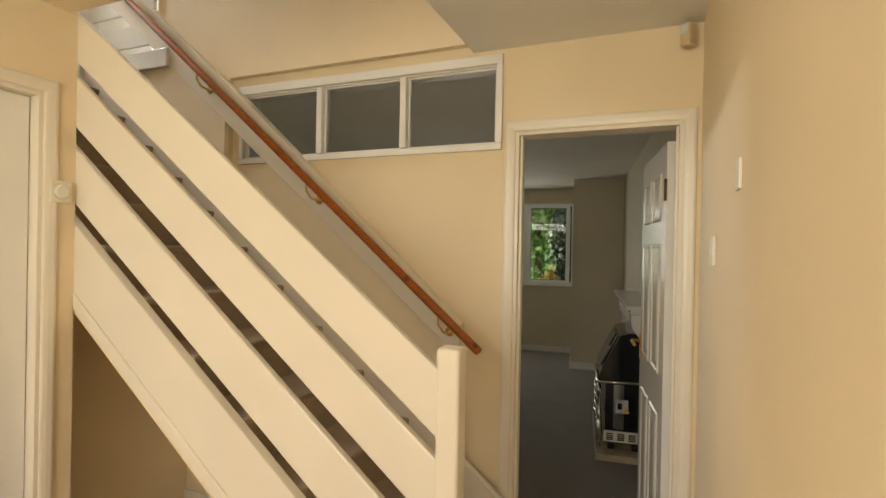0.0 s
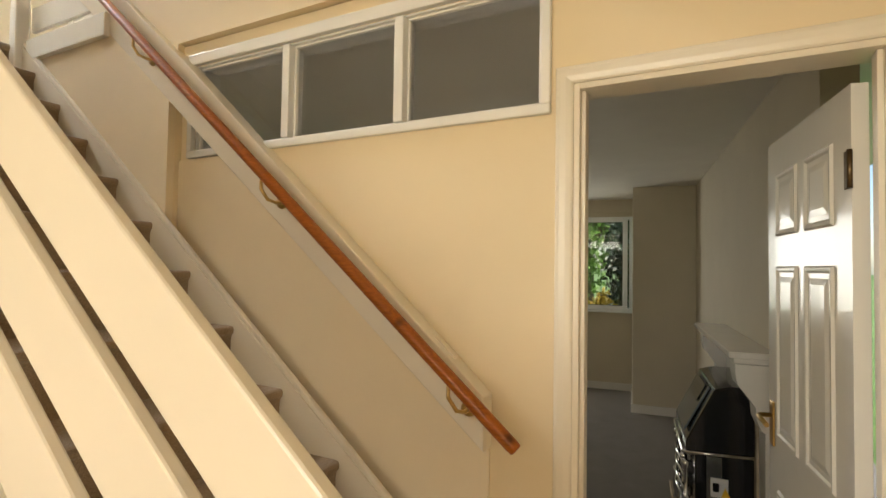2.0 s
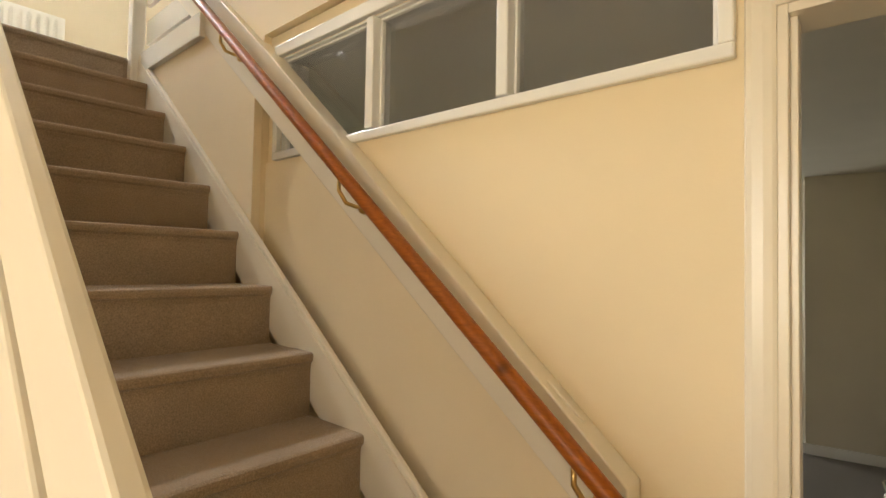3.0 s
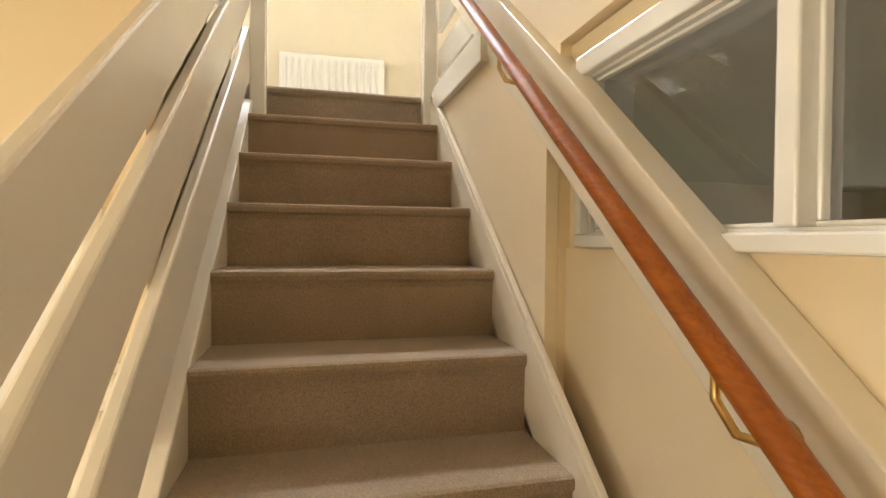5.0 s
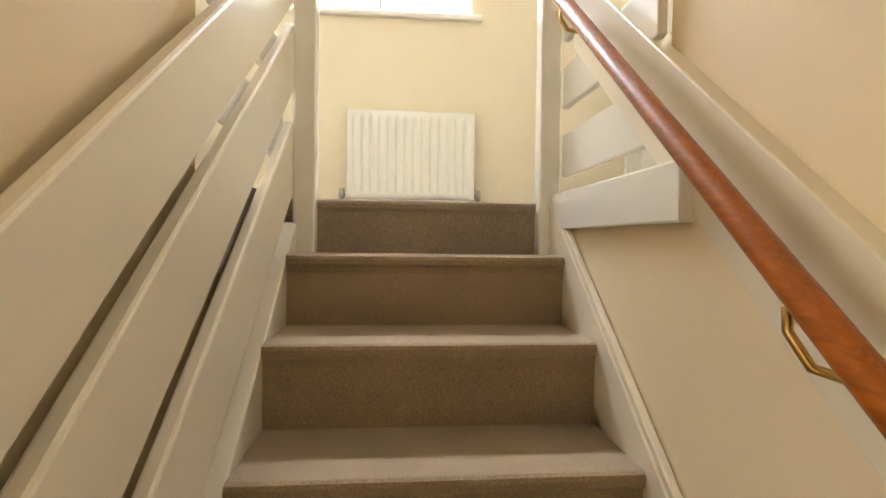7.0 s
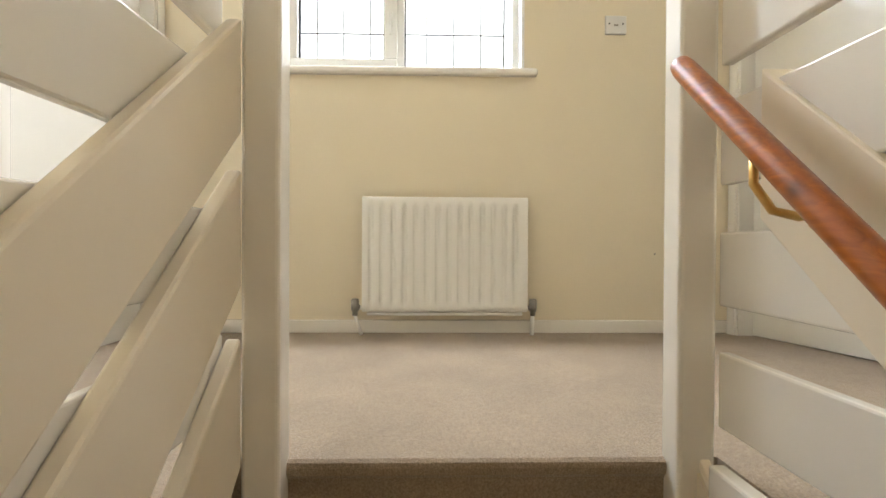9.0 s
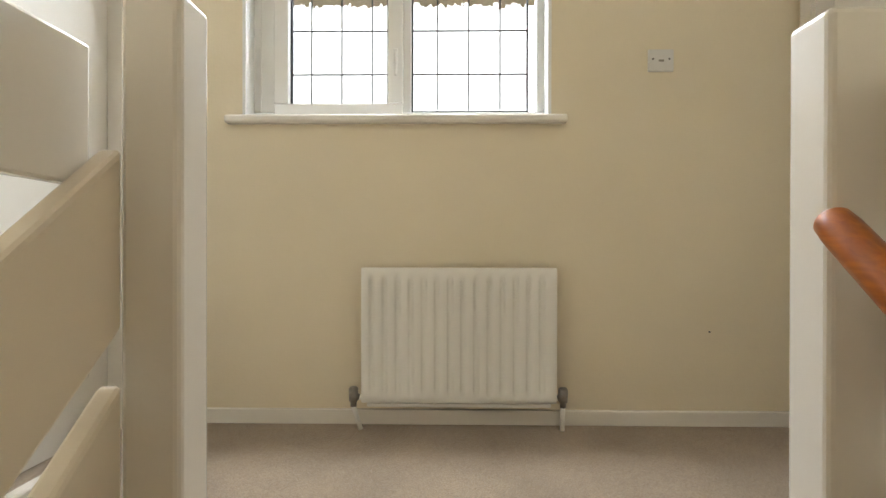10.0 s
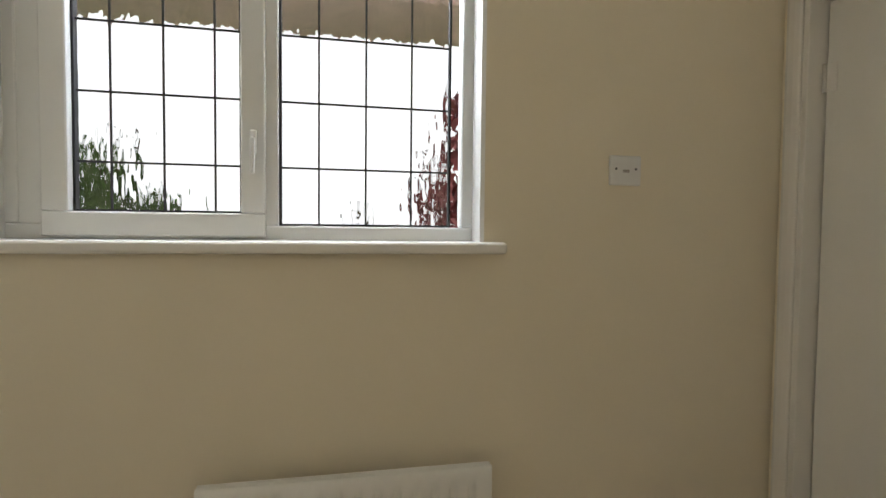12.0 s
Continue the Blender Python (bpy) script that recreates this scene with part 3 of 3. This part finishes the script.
# ---- windows with leaded panes ----
def casement(name, label, m, w, h, lights, lead, glass, cols, first):
    """uPVC window in local (x along, z up), face towards -y."""
    win = tagged(thing(name, label, "window"), kind="structure")
    f = 0.04
    part("window_frame", moved(join(rbox(0, w, 0, 0.06, 0, f, 0.005), rbox(0, w, 0, 0.06, h - f, h, 0.005), rbox(0, f, 0, 0.06, f, h - f, 0.005), rbox(w - f, w, 0, 0.06, f, h - f, 0.005)), m), UPVC, win)
    if lights[0][0] - 0.03 > f:
        part("jamb_packing", moved(rbox(f - 0.004, lights[0][0] - 0.026, 0.004, 0.056, f, h - f, 0.003), m), UPVC, win)
    for i, (a, b, sash) in enumerate(lights):
        if i:
            part("mullion", moved(rbox(lights[i - 1][1], a, 0.0, 0.06, f, h - f, 0.005), m), UPVC, win)
        z0, z1 = f, h - f
        if sash:
            s = part("sash", moved(join(rbox(a - 0.03, b + 0.03, -0.016, 0.03, z0 - 0.03, z0 + 0.03, 0.005), rbox(a - 0.03, b + 0.03, -0.016, 0.03, z1 - 0.03, z1 + 0.03, 0.005),
                 rbox(a - 0.03, a + 0.03, -0.016, 0.03, z0 + 0.03, z1 - 0.03, 0.005), rbox(b - 0.03, b + 0.03, -0.016, 0.03, z0 + 0.03, z1 - 0.03, 0.005)), m), UPVC, win)
            for hz in (z0 + 0.13, z1 - 0.35) if h > 0.8 else (h / 2,):
                part("handle", moved(join(rbox(b - 0.006, b + 0.010, -0.026, -0.016, hz + 0.05, hz + 0.11, 0.003), rbox(b - 0.003, b + 0.008, -0.042, -0.030, hz, hz + 0.09, 0.004), rbox(b - 0.002, b + 0.006, -0.032, -0.02, hz + 0.07, hz + 0.085, 0.002)), m), UPVC, s, "white window handle")
            a, b, z0, z1 = a + 0.03, b - 0.03, z0 + 0.03, z1 - 0.03
        part("gasket", moved(join(rbox(a, b, 0.008, 0.03, z0, z0 + 0.006, 0), rbox(a, b, 0.008, 0.03, z1 - 0.006, z1, 0), rbox(a, a + 0.006, 0.008, 0.03, z0 + 0.006, z1 - 0.006, 0), rbox(b - 0.006, b, 0.008, 0.03, z0 + 0.006, z1 - 0.006, 0)), m), GASKET, win, "black gasket")
        p = part("pane", moved(boxes((a, b, 0.020, 0.026, z0, z1)), m), glass, win)
        p.visible_shadow = False
        k = first
        zz = k
        while zz < z1 - 0.02:
            part("lead", moved(rbox(a + 0.006, b - 0.006, 0.0165, 0.0195, zz - lead / 2, zz + lead / 2, 0.0), m), LEAD, win)
            zz += 0.171
        n = cols[i]
        ww = (b - a)
        xs = [ww * q for q in ((0.21, 0.52, 0.83) if n == 3 else (0.22, 0.49, 0.76))] if n == 3 or n == 4 else [ww / n * (q + 1) for q in range(n - 1)]
        for xq in xs:
            part("lead", moved(rbox(a + xq - lead / 2, a + xq + lead / 2, 0.0160, 0.0190, z0 + 0.006, z1 - 0.006, 0.0), m), LEAD, win)
    return win


WM = Matrix.Translation((-3.985, RY0, RZ0)) @ Matrix.Rotation(radians(90), 4, "Z")
RW, RH = RY1 - RY0, RZ1 - RZ0
casement("window_2", "white plastic leaded window with rippled glass", WM, RW, RH, [(0.122, 0.568, True), (0.629, RW - 0.072, False)], 0.0055, WAVY, (3, 4), 0.192)
structure("window_2_reveal", boxes((-3.985, XF + 0.001, RY0 - 0.0, RY0 + 0.012, RZ0 + 0.003, RZ1), (-3.985, XF + 0.001, RY1 - 0.012, RY1, RZ0 + 0.003, RZ1), (-3.985, XF + 0.001, RY0 + 0.012, RY1 - 0.012, RZ1 - 0.012, RZ1)), UPVC, "white window reveal")
structure("window_2_sill", rbox(-3.99, XF + 0.035, RY0 - 0.058, RY1 + 0.055, RZ0 - 0.028, RZ0 + 0.003, 0.010, 4), GLOSS, "white gloss rounded window sill")

FW = ROOM @ Matrix.Translation((-2.60, 5.47, 1.0))
casement("window_3", "white plastic leaded bay window", FW, 2.10, 1.22, [(0.09, 0.65, True), (0.76, 1.32, True), (1.43, 2.01, True)], 0.006, GLASS, (3, 4, 4), 0.20)
structure("window_3_infill", boxes((-3.2, -2.60, 5.47, 5.58, 0.98, 2.28), (-2.60, -0.50, 5.47, 5.58, 2.22, 2.28), m=ROOM), GREYWALL)
structure("window_3_sill", rbox(-2.62, -0.50, 5.40, 5.49, 0.985, 1.005, 0.004, m=ROOM), UPVC, "white window board")

# ---- radiator ----
rad = thing("radiator", "white enamelled panel radiator with vertical flutes", "radiator", (-3.84, 1.31, LAND))
RA, RB, RT, RBm = 0.960, 1.662, 3.238, 2.752
XFc = -3.815


def fluted():
    n, m0 = 14, 0.022
    bm = bmesh.new()
    pitch = (RB - RA - 2 * m0) / n
    ys, dx = [RA, RA + 0.008], [-0.006, 0.0]
    for i in range(n):
        a = RA + m0 + i * pitch
        for u, d in ((0.06, 0), (0.13, -0.004), (0.22, -0.013), (0.44, -0.013), (0.53, -0.004), (0.62, 0)):
            ys.append(a + u * pitch)
            dx.append(d)
    ys += [RB - 0.008, RB]
    dx += [0.0, -0.006]
    zs = [(RBm, 0.0, -0.006), (RBm + 0.006, 0.0, 0), (RBm + 0.032, 0.0, 0), (RBm + 0.05, 1.0, 0), (RT - 0.052, 1.0, 0), (RT - 0.034, 0.0, 0), (RT - 0.006, 0.0, 0), (RT, 0.0, -0.006)]
    grid = [[bm.verts.new((XFc + (d * k if 0 < j < len(ys) - 1 else d) + e, y, z)) for j, (y, d) in enumerate(zip(ys, dx))] for z, k, e in zs]
    for r0, r1 in zip(grid, grid[1:]):
        for i in range(len(ys) - 1):
            f = bm.faces.new((r0[i], r0[i + 1], r1[i + 1], r1[i]))
            f.smooth = True
    return bm


part("front_panel", fluted(), RADW, rad)
part("body", join(rbox(XFc - 0.035, XFc - 0.0155, RA, RB, RBm, RT, 0.003), rbox(XFc - 0.034, XFc - 0.002, RA + 0.001, RB - 0.001, RT - 0.012, RT - 0.002, 0.003)), RADW, rad)
part("bottom_rail", rbox(XFc - 0.04, XFc - 0.008, RA + 0.02, RB - 0.02, RBm - 0.016, RBm - 0.002, 0.004), RADW, rad)
for yb in (RA + 0.12, RB - 0.16):
    part("wall_bracket", rbox(XF, XFc - 0.036, yb, yb + 0.04, RBm, RT - 0.05, 0), RADW, rad)
for y, s in ((RA - 0.03, 1), (RB + 0.025, -1)):
    v = part("valve", join(tube([(XFc - 0.02, y, 2.735), (XFc - 0.02, y, 2.752), (XFc - 0.02, y, 2.756), (XFc - 0.02, y, 2.80)], [0.011, 0.011, 0.016, 0.017], 12),
             tube([(XFc - 0.02, y, 2.775), (XFc - 0.02, y + s * 0.022, 2.768)], [0.013, 0.010], 10), tube([(XFc - 0.02, y, 2.80), (XFc - 0.02, y, 2.806)], [0.017, 0.012], 12)), VALVE, rad, "dull grey valve")
    part("tail", tube([(XFc - 0.02, y + s * 0.02, 2.768), (XFc - 0.02, y + s * 0.05, 2.768)], 0.010, 10), RADW, rad)
    part("pipe", tube([(XFc - 0.02, y, 2.736), (XFc - 0.02, y + (0.012 if s > 0 else -0.002), 2.70), (XFc - 0.015, y + (0.028 if s > 0 else -0.004), LAND + 0.001)], 0.0085, 10), RADW, rad, "white painted pipe")


# ---- small wall fittings ----
def plate(name, label, category, m, w, h, t, rocker, material):
    o = thing(name, label, category)
    part("plate", moved(rbox(-w / 2, w / 2, -t, 0, -h / 2, h / 2, min(0.004, t * 0.4), 2), m), material, o)
    if rocker == "switch":
        part("rocker", moved(rbox(-0.008, 0.008, -t - 0.004, -t, -0.014, 0.014, 0.002), m), material, o)
    if rocker == "dial":
        part("dial", moved(tube([(0, -t, 0), (0, -t - 0.010, 0), (0, -t - 0.013, 0)], [0.029, 0.027, 0.022], 24), m), material, o)
    if rocker == "cord":
        for sx in (-0.030, 0.030):
            part("screw", moved(tube([(sx, -t - 0.0015, 0.004), (sx, -t + 0.002, 0.004)], 0.0035, 8), m), GASKET, o, "dark screw head")
        part("flex_outlet", moved(rbox(-0.010, 0.010, -t - 0.002, -t, -0.006, 0.002, 0.001), m), VALVE, o)
    return o


mR = Matrix.Translation((XR, 1.27, 1.54)) @ Matrix.Rotation(radians(-90), 4, "Z")
plate("light_switch", "ivory plastic rocker light switch on the cream wall", "switch", mR, 0.086, 0.086, 0.010, "switch", PLAST)
mR2 = Matrix.Translation((XR, 0.80, 1.70)) @ Matrix.Rotation(radians(-90), 4, "Z")
plate("blanking_plate", "cream painted blank cover plate on the wall", "wall plate", mR2, 0.05, 0.066, 0.008, "", PLAST)
mL = Matrix.Translation((XL, 0.842, 1.722)) @ Matrix.Rotation(radians(90), 4, "Z")
plate("dimmer_switch", "ivory dimmer switch with a round knob", "switch", mL, 0.080, 0.086, 0.016, "dial", PLAST)
mF = Matrix.Translation((XF, 2.056, 4.003)) @ Matrix.Rotation(radians(90), 4, "Z")
plate("fused_outlet", "white plastic fused cord outlet with two dark screws", "wall outlet", mF, 0.094, 0.082, 0.012, "cord", SWITCHW)

pir = thing("alarm_detector", "ivory burglar alarm detector in the corner under the ceiling", "alarm sensor")
pm = Matrix.Translation((0.962, 1.765, 2.325)) @ Matrix.Rotation(radians(-40), 4, "Z")
part("housing", moved(prism([(-0.022, 0.0), (0.022, 0.0), (0.022, 0.088), (-0.022, 0.088)], -0.034, 0.012, 0.008, seg=3), pm), AGED, pir)
part("lens", moved(rbox(-0.016, 0.016, -0.039, -0.033, 0.045, 0.085, 0.003), pm), SWITCHW, pir, "paler window")
nail = mesh("nail", tube([(XF, 2.24, 3.00), (XF + 0.006, 2.24, 3.00)], 0.003, 8), LEAD)
tagged(nail, "small dark nail head in the landing wall", "nail")

# ---- fireplace wall of the next room ----
mantel = thing("mantelpiece", "white painted timber mantelpiece with a moulded shelf and scrolled corbels", "mantelpiece")
Y0m, Y1m = 1.28, 2.68
fx = -0.08


def M(bm):
    return moved(bm, ROOM)


part("shelf", M(join(rbox(fx - 0.005, 0.119, Y0m, Y1m, 1.135, 1.165, 0.006, 3), rbox(fx + 0.02, 0.119, Y0m + 0.025, Y1m - 0.025, 1.105, 1.135, 0.01, 3))), GLOSS, mantel)
cor = [(0.119, 1.10), (fx + 0.03, 1.10), (fx + 0.03, 1.05), (fx + 0.04, 1.0), (fx + 0.08, 0.95), (fx + 0.115, 0.90), (fx + 0.12, 0.84), (fx + 0.14, 0.79), (fx + 0.16, 0.78), (0.119, 0.78)]
for yy in (Y0m + 0.05, Y1m - 0.19):
    part("corbel", M(prism(cor, yy, yy + 0.14, 0.004)), GLOSS, mantel)
    part("pilaster", M(join(rbox(0.075, 0.119, yy + 0.005, yy + 0.135, 0.0, 0.78, 0.004), rbox(0.06, 0.119, yy - 0.005, yy + 0.145, 0.0, 0.13, 0.004))), GLOSS, mantel)
part("frieze", M(rbox(0.09, 0.119, Y0m + 0.19, Y1m - 0.19, 0.86, 1.104, 0.003)), GLOSS, mantel)

hearth = thing("hearth", "low buff stone hearth slab on the floor", "hearth")
part("slab", M(rbox(-0.26, 0.119, 1.55, 2.55, 0.0, 0.05, 0.006)), MARBLE, hearth)
part("back_panel", M(rbox(0.095, 0.119, 1.62, 2.42, 0.05, 0.86, 0.003)), MARBLE, hearth)

stove = thing("gas_fire", "black enamelled gas fire with a sloping hood and brass-edged base", "gas fire")
a0, a1 = 1.64, 2.28
part("hood", M(prism([(0.094, 0.56), (-0.24, 0.56), (-0.235, 0.62), (-0.095, 0.905), (-0.02, 0.925), (0.094, 0.925)], a0, a1, 0.008)), BLACK, stove)
vent = part("vent_panel", M(prism([(-0.232, 0.645), (-0.240, 0.649), (-0.113, 0.896), (-0.105, 0.892)], a0 + 0.10, a1 - 0.10, 0.001)), DARKG, stove, "grey-blue glossy sloping front")
for q in range(3):
    u = 0.62 + 0.12 * q
    xx, zz = -0.239 + 0.126 * u, 0.648 + 0.246 * u
    part("slot", M(prism([(xx - 0.004, zz), (xx - 0.008, zz + 0.002), (xx + 0.008, zz + 0.035), (xx + 0.012, zz + 0.033)], a0 + 0.16, a1 - 0.16)), BLACK, vent)
part("body", M(rbox(-0.19, 0.094, a0 + 0.02, a1 - 0.02, 0.10, 0.56, 0.006)), BLACK, stove)
part("trim_band", M(tube([(0.09, a0 - 0.006, 0.565), (-0.235, a0 - 0.006, 0.555), (-0.25, a0 + 0.02, 0.552), (-0.25, a1 - 0.02, 0.552), (-0.235, a1 + 0.006, 0.555)], 0.010, 8)), CHROME, stove, "polished metal band")
part("side_strip", M(rbox(-0.135, -0.06, a0 + 0.012, a0 + 0.019, 0.21, 0.54, 0.002)), CHROME, stove, "pale metal strip")
grille = part("grille", M(rbox(-0.20, 0.04, a0 + 0.002, a0 + 0.019, 0.115, 0.195, 0.003)), PLAST, stove, "pale vent grille")
for q in range(3):
    for r in range(4):
        part("slot", M(rbox(-0.18 + q * 0.078, -0.18 + q * 0.078 + 0.048, a0 - 0.001, a0 + 0.0015, 0.13 + r * 0.014, 0.138 + r * 0.014, 0)), BLACK, grille)
part("warning_label", M(rbox(-0.115, -0.03, a0 + 0.007, a0 + 0.011, 0.33, 0.43, 0.0)), SWITCHW, stove, "white warning label with a yellow triangle")
part("label_triangle", M(prism([(-0.065, 0.335), (-0.02, 0.335), (-0.045, 0.385)], a0 + 0.003, a0 + 0.006)), YELLOW, stove)
part("label_mark", M(rbox(-0.105, -0.075, a0 + 0.003, a0 + 0.006, 0.36, 0.405, 0.004)), BLACK, stove)
part("foot", M(join(rbox(-0.17, -0.12, a0 + 0.03, a0 + 0.08, 0.05, 0.10, 0.004), rbox(-0.17, -0.12, a1 - 0.08, a1 - 0.03, 0.05, 0.10, 0.004), rbox(0.0, 0.05, a0 + 0.03, a1 - 0.03, 0.05, 0.10, 0.004))), BLACK, stove)
fender = thing("fire_front", "polished chrome fire front with turned bars", "fire surround")
for yy in (a0 + 0.03, a0 + 0.15, a1 - 0.15, a1 - 0.03):
    part("post", M(tube([(-0.235, yy, z) for z in (0.05, 0.065, 0.10, 0.11, 0.14, 0.26, 0.28, 0.30, 0.32, 0.46, 0.475, 0.49, 0.51)], [0.02, 0.02, 0.008, 0.02, 0.024, 0.024, 0.012, 0.024, 0.012, 0.012, 0.020, 0.020, 0.008], 10)), CHROME, fender)
part("bar", M(join(*[tube([(-0.235, a0 + 0.03, z), (-0.262, (a0 + a1) / 2, z), (-0.235, a1 - 0.03, z)], 0.009, 8) for z in (0.27, 0.33, 0.40, 0.465)])), CHROME, fender)
part("plate", M(rbox(-0.232, -0.222, a0 + 0.03, a1 - 0.03, 0.10, 0.27, 0.003)), CHROME, fender)


# ---- outside ----
structure("ground", boxes((-400, 400, -400, 400, -0.32, -0.12)), LAWN, "grass garden reaching to the horizon")
structure("backdrop", boxes((-92, -91, -160, 160, -5, 110)), glow_mat("bright_hazy_sky", (0.97, 0.99, 1.0), 4.6), "bright hazy white sky")
structure("eaves", rbox(-4.75, -4.35, -1.5, 4.5, 4.61, 4.81, 0.01), SOFFIT, "pinkish painted eaves board outside the landing window")


def clumps(count, centre, size, leaf, rnd, material, parent, name="crown"):
    """Many small bent leaves, thinner towards an uneven outline."""
    verts, faces = [], []
    lobes = [(rnd.uniform(-0.6, 0.6), rnd.uniform(-0.6, 0.6), rnd.uniform(-0.7, 0.7), rnd.uniform(0.3, 0.6)) for _ in range(14)]
    for i in range(count):
        lx, ly, lz, lr = lobes[rnd.randrange(len(lobes))]
        v = Vector((rnd.gauss(0, 1), rnd.gauss(0, 1), rnd.gauss(0, 1))).normalized() * lr * (rnd.random() ** 0.4)
        c = Vector(centre) + Vector(((lx + v.x) * size[0], (ly + v.y) * size[1], (lz + v.z) * size[2]))
        q = Euler((rnd.uniform(0, 6.3), rnd.uniform(0, 6.3), rnd.uniform(0, 6.3))).to_matrix()
        s = leaf * rnd.uniform(0.6, 1.4)
        n = len(verts)
        for p in ((-0.5, 0, 0), (0, -0.28, 0.08), (0.6, 0, -0.1), (0, 0.28, 0.08)):
            verts.append(tuple(c + q @ (Vector(p) * s)))
        faces += [(n, n + 1, n + 3), (n + 1, n + 2, n + 3)]
    me = bpy.data.meshes.new(name)
    me.from_pydata(verts, [], faces)
    me.materials.append(material)
    ob = new(name, me)
    ob.parent = parent
    ob.matrix_parent_inverse = parent.matrix_world.inverted()
    return ob


def tree(name, label, at, height, size, leaf, count, material, seed):
    rnd = random.Random(seed)
    t = thing(name, label, "tree" if name == "tree" else "shrub", at)
    x, y, z = at
    trunk = tube([(x, y, z), (x + 0.05, y, z + height * 0.4), (x, y + 0.06, z + height * 0.9)], [height * 0.03, height * 0.02, height * 0.006], 8)
    limbs = [tube([(x, y, z + height * 0.35), (x + rnd.uniform(-1, 1) * size[0] * 0.5, y + rnd.uniform(-1, 1) * size[1] * 0.5, z + height * rnd.uniform(0.55, 0.85))], [height * 0.012, height * 0.004], 6) for _ in range(6)]
    part("trunk", join(trunk, *limbs), BARK, t)
    clumps(count, (x, y, z + height * 0.62), size, leaf, rnd, material, t)
    return t


G = -0.12
tree("tree", "tall dark conifer close to the bay window", (-0.50, 9.2, G), 3.6, (0.42, 0.5, 2.2), 0.10, 5000, LEAF_D, 1)
tree("tree", "light green leafy tree in the garden", (-2.4, 15.0, G), 6.5, (2.6, 1.6, 3.6), 0.20, 6000, LEAF, 2)
tree("tree", "light green leafy tree in the garden", (-6.0, 18.0, G), 7.0, (3.2, 2.0, 3.8), 0.22, 6000, LEAF, 3)
tree("shrub", "small yellow-leaved shrub in the garden", (-1.15, 10.8, G), 1.1, (0.35, 0.35, 0.5), 0.10, 1800, LEAF_Y, 4)
tree("shrub", "bright green leafy garden hedge shrub", (-2.6, 11.5, G), 1.3, (0.9, 0.6, 0.7), 0.10, 3000, LEAF, 5)
tree("tree", "green tree top seen over the sill", (-11.0, -1.95, G), 6.0, (1.0, 1.05, 1.4), 0.17, 3200, LEAF, 6)
tree("tree", "red-purple leaved tree outside the landing window", (-9.0, 2.95, G), 5.7, (0.8, 0.9, 2.3), 0.18, 3000, LEAF_R, 7)
tree("shrub", "tall green hedge bush beyond the landing window", (-13.0, 1.6, G), 5.0, (0.6, 2.8, 0.8), 0.16, 3200, LEAF, 8)
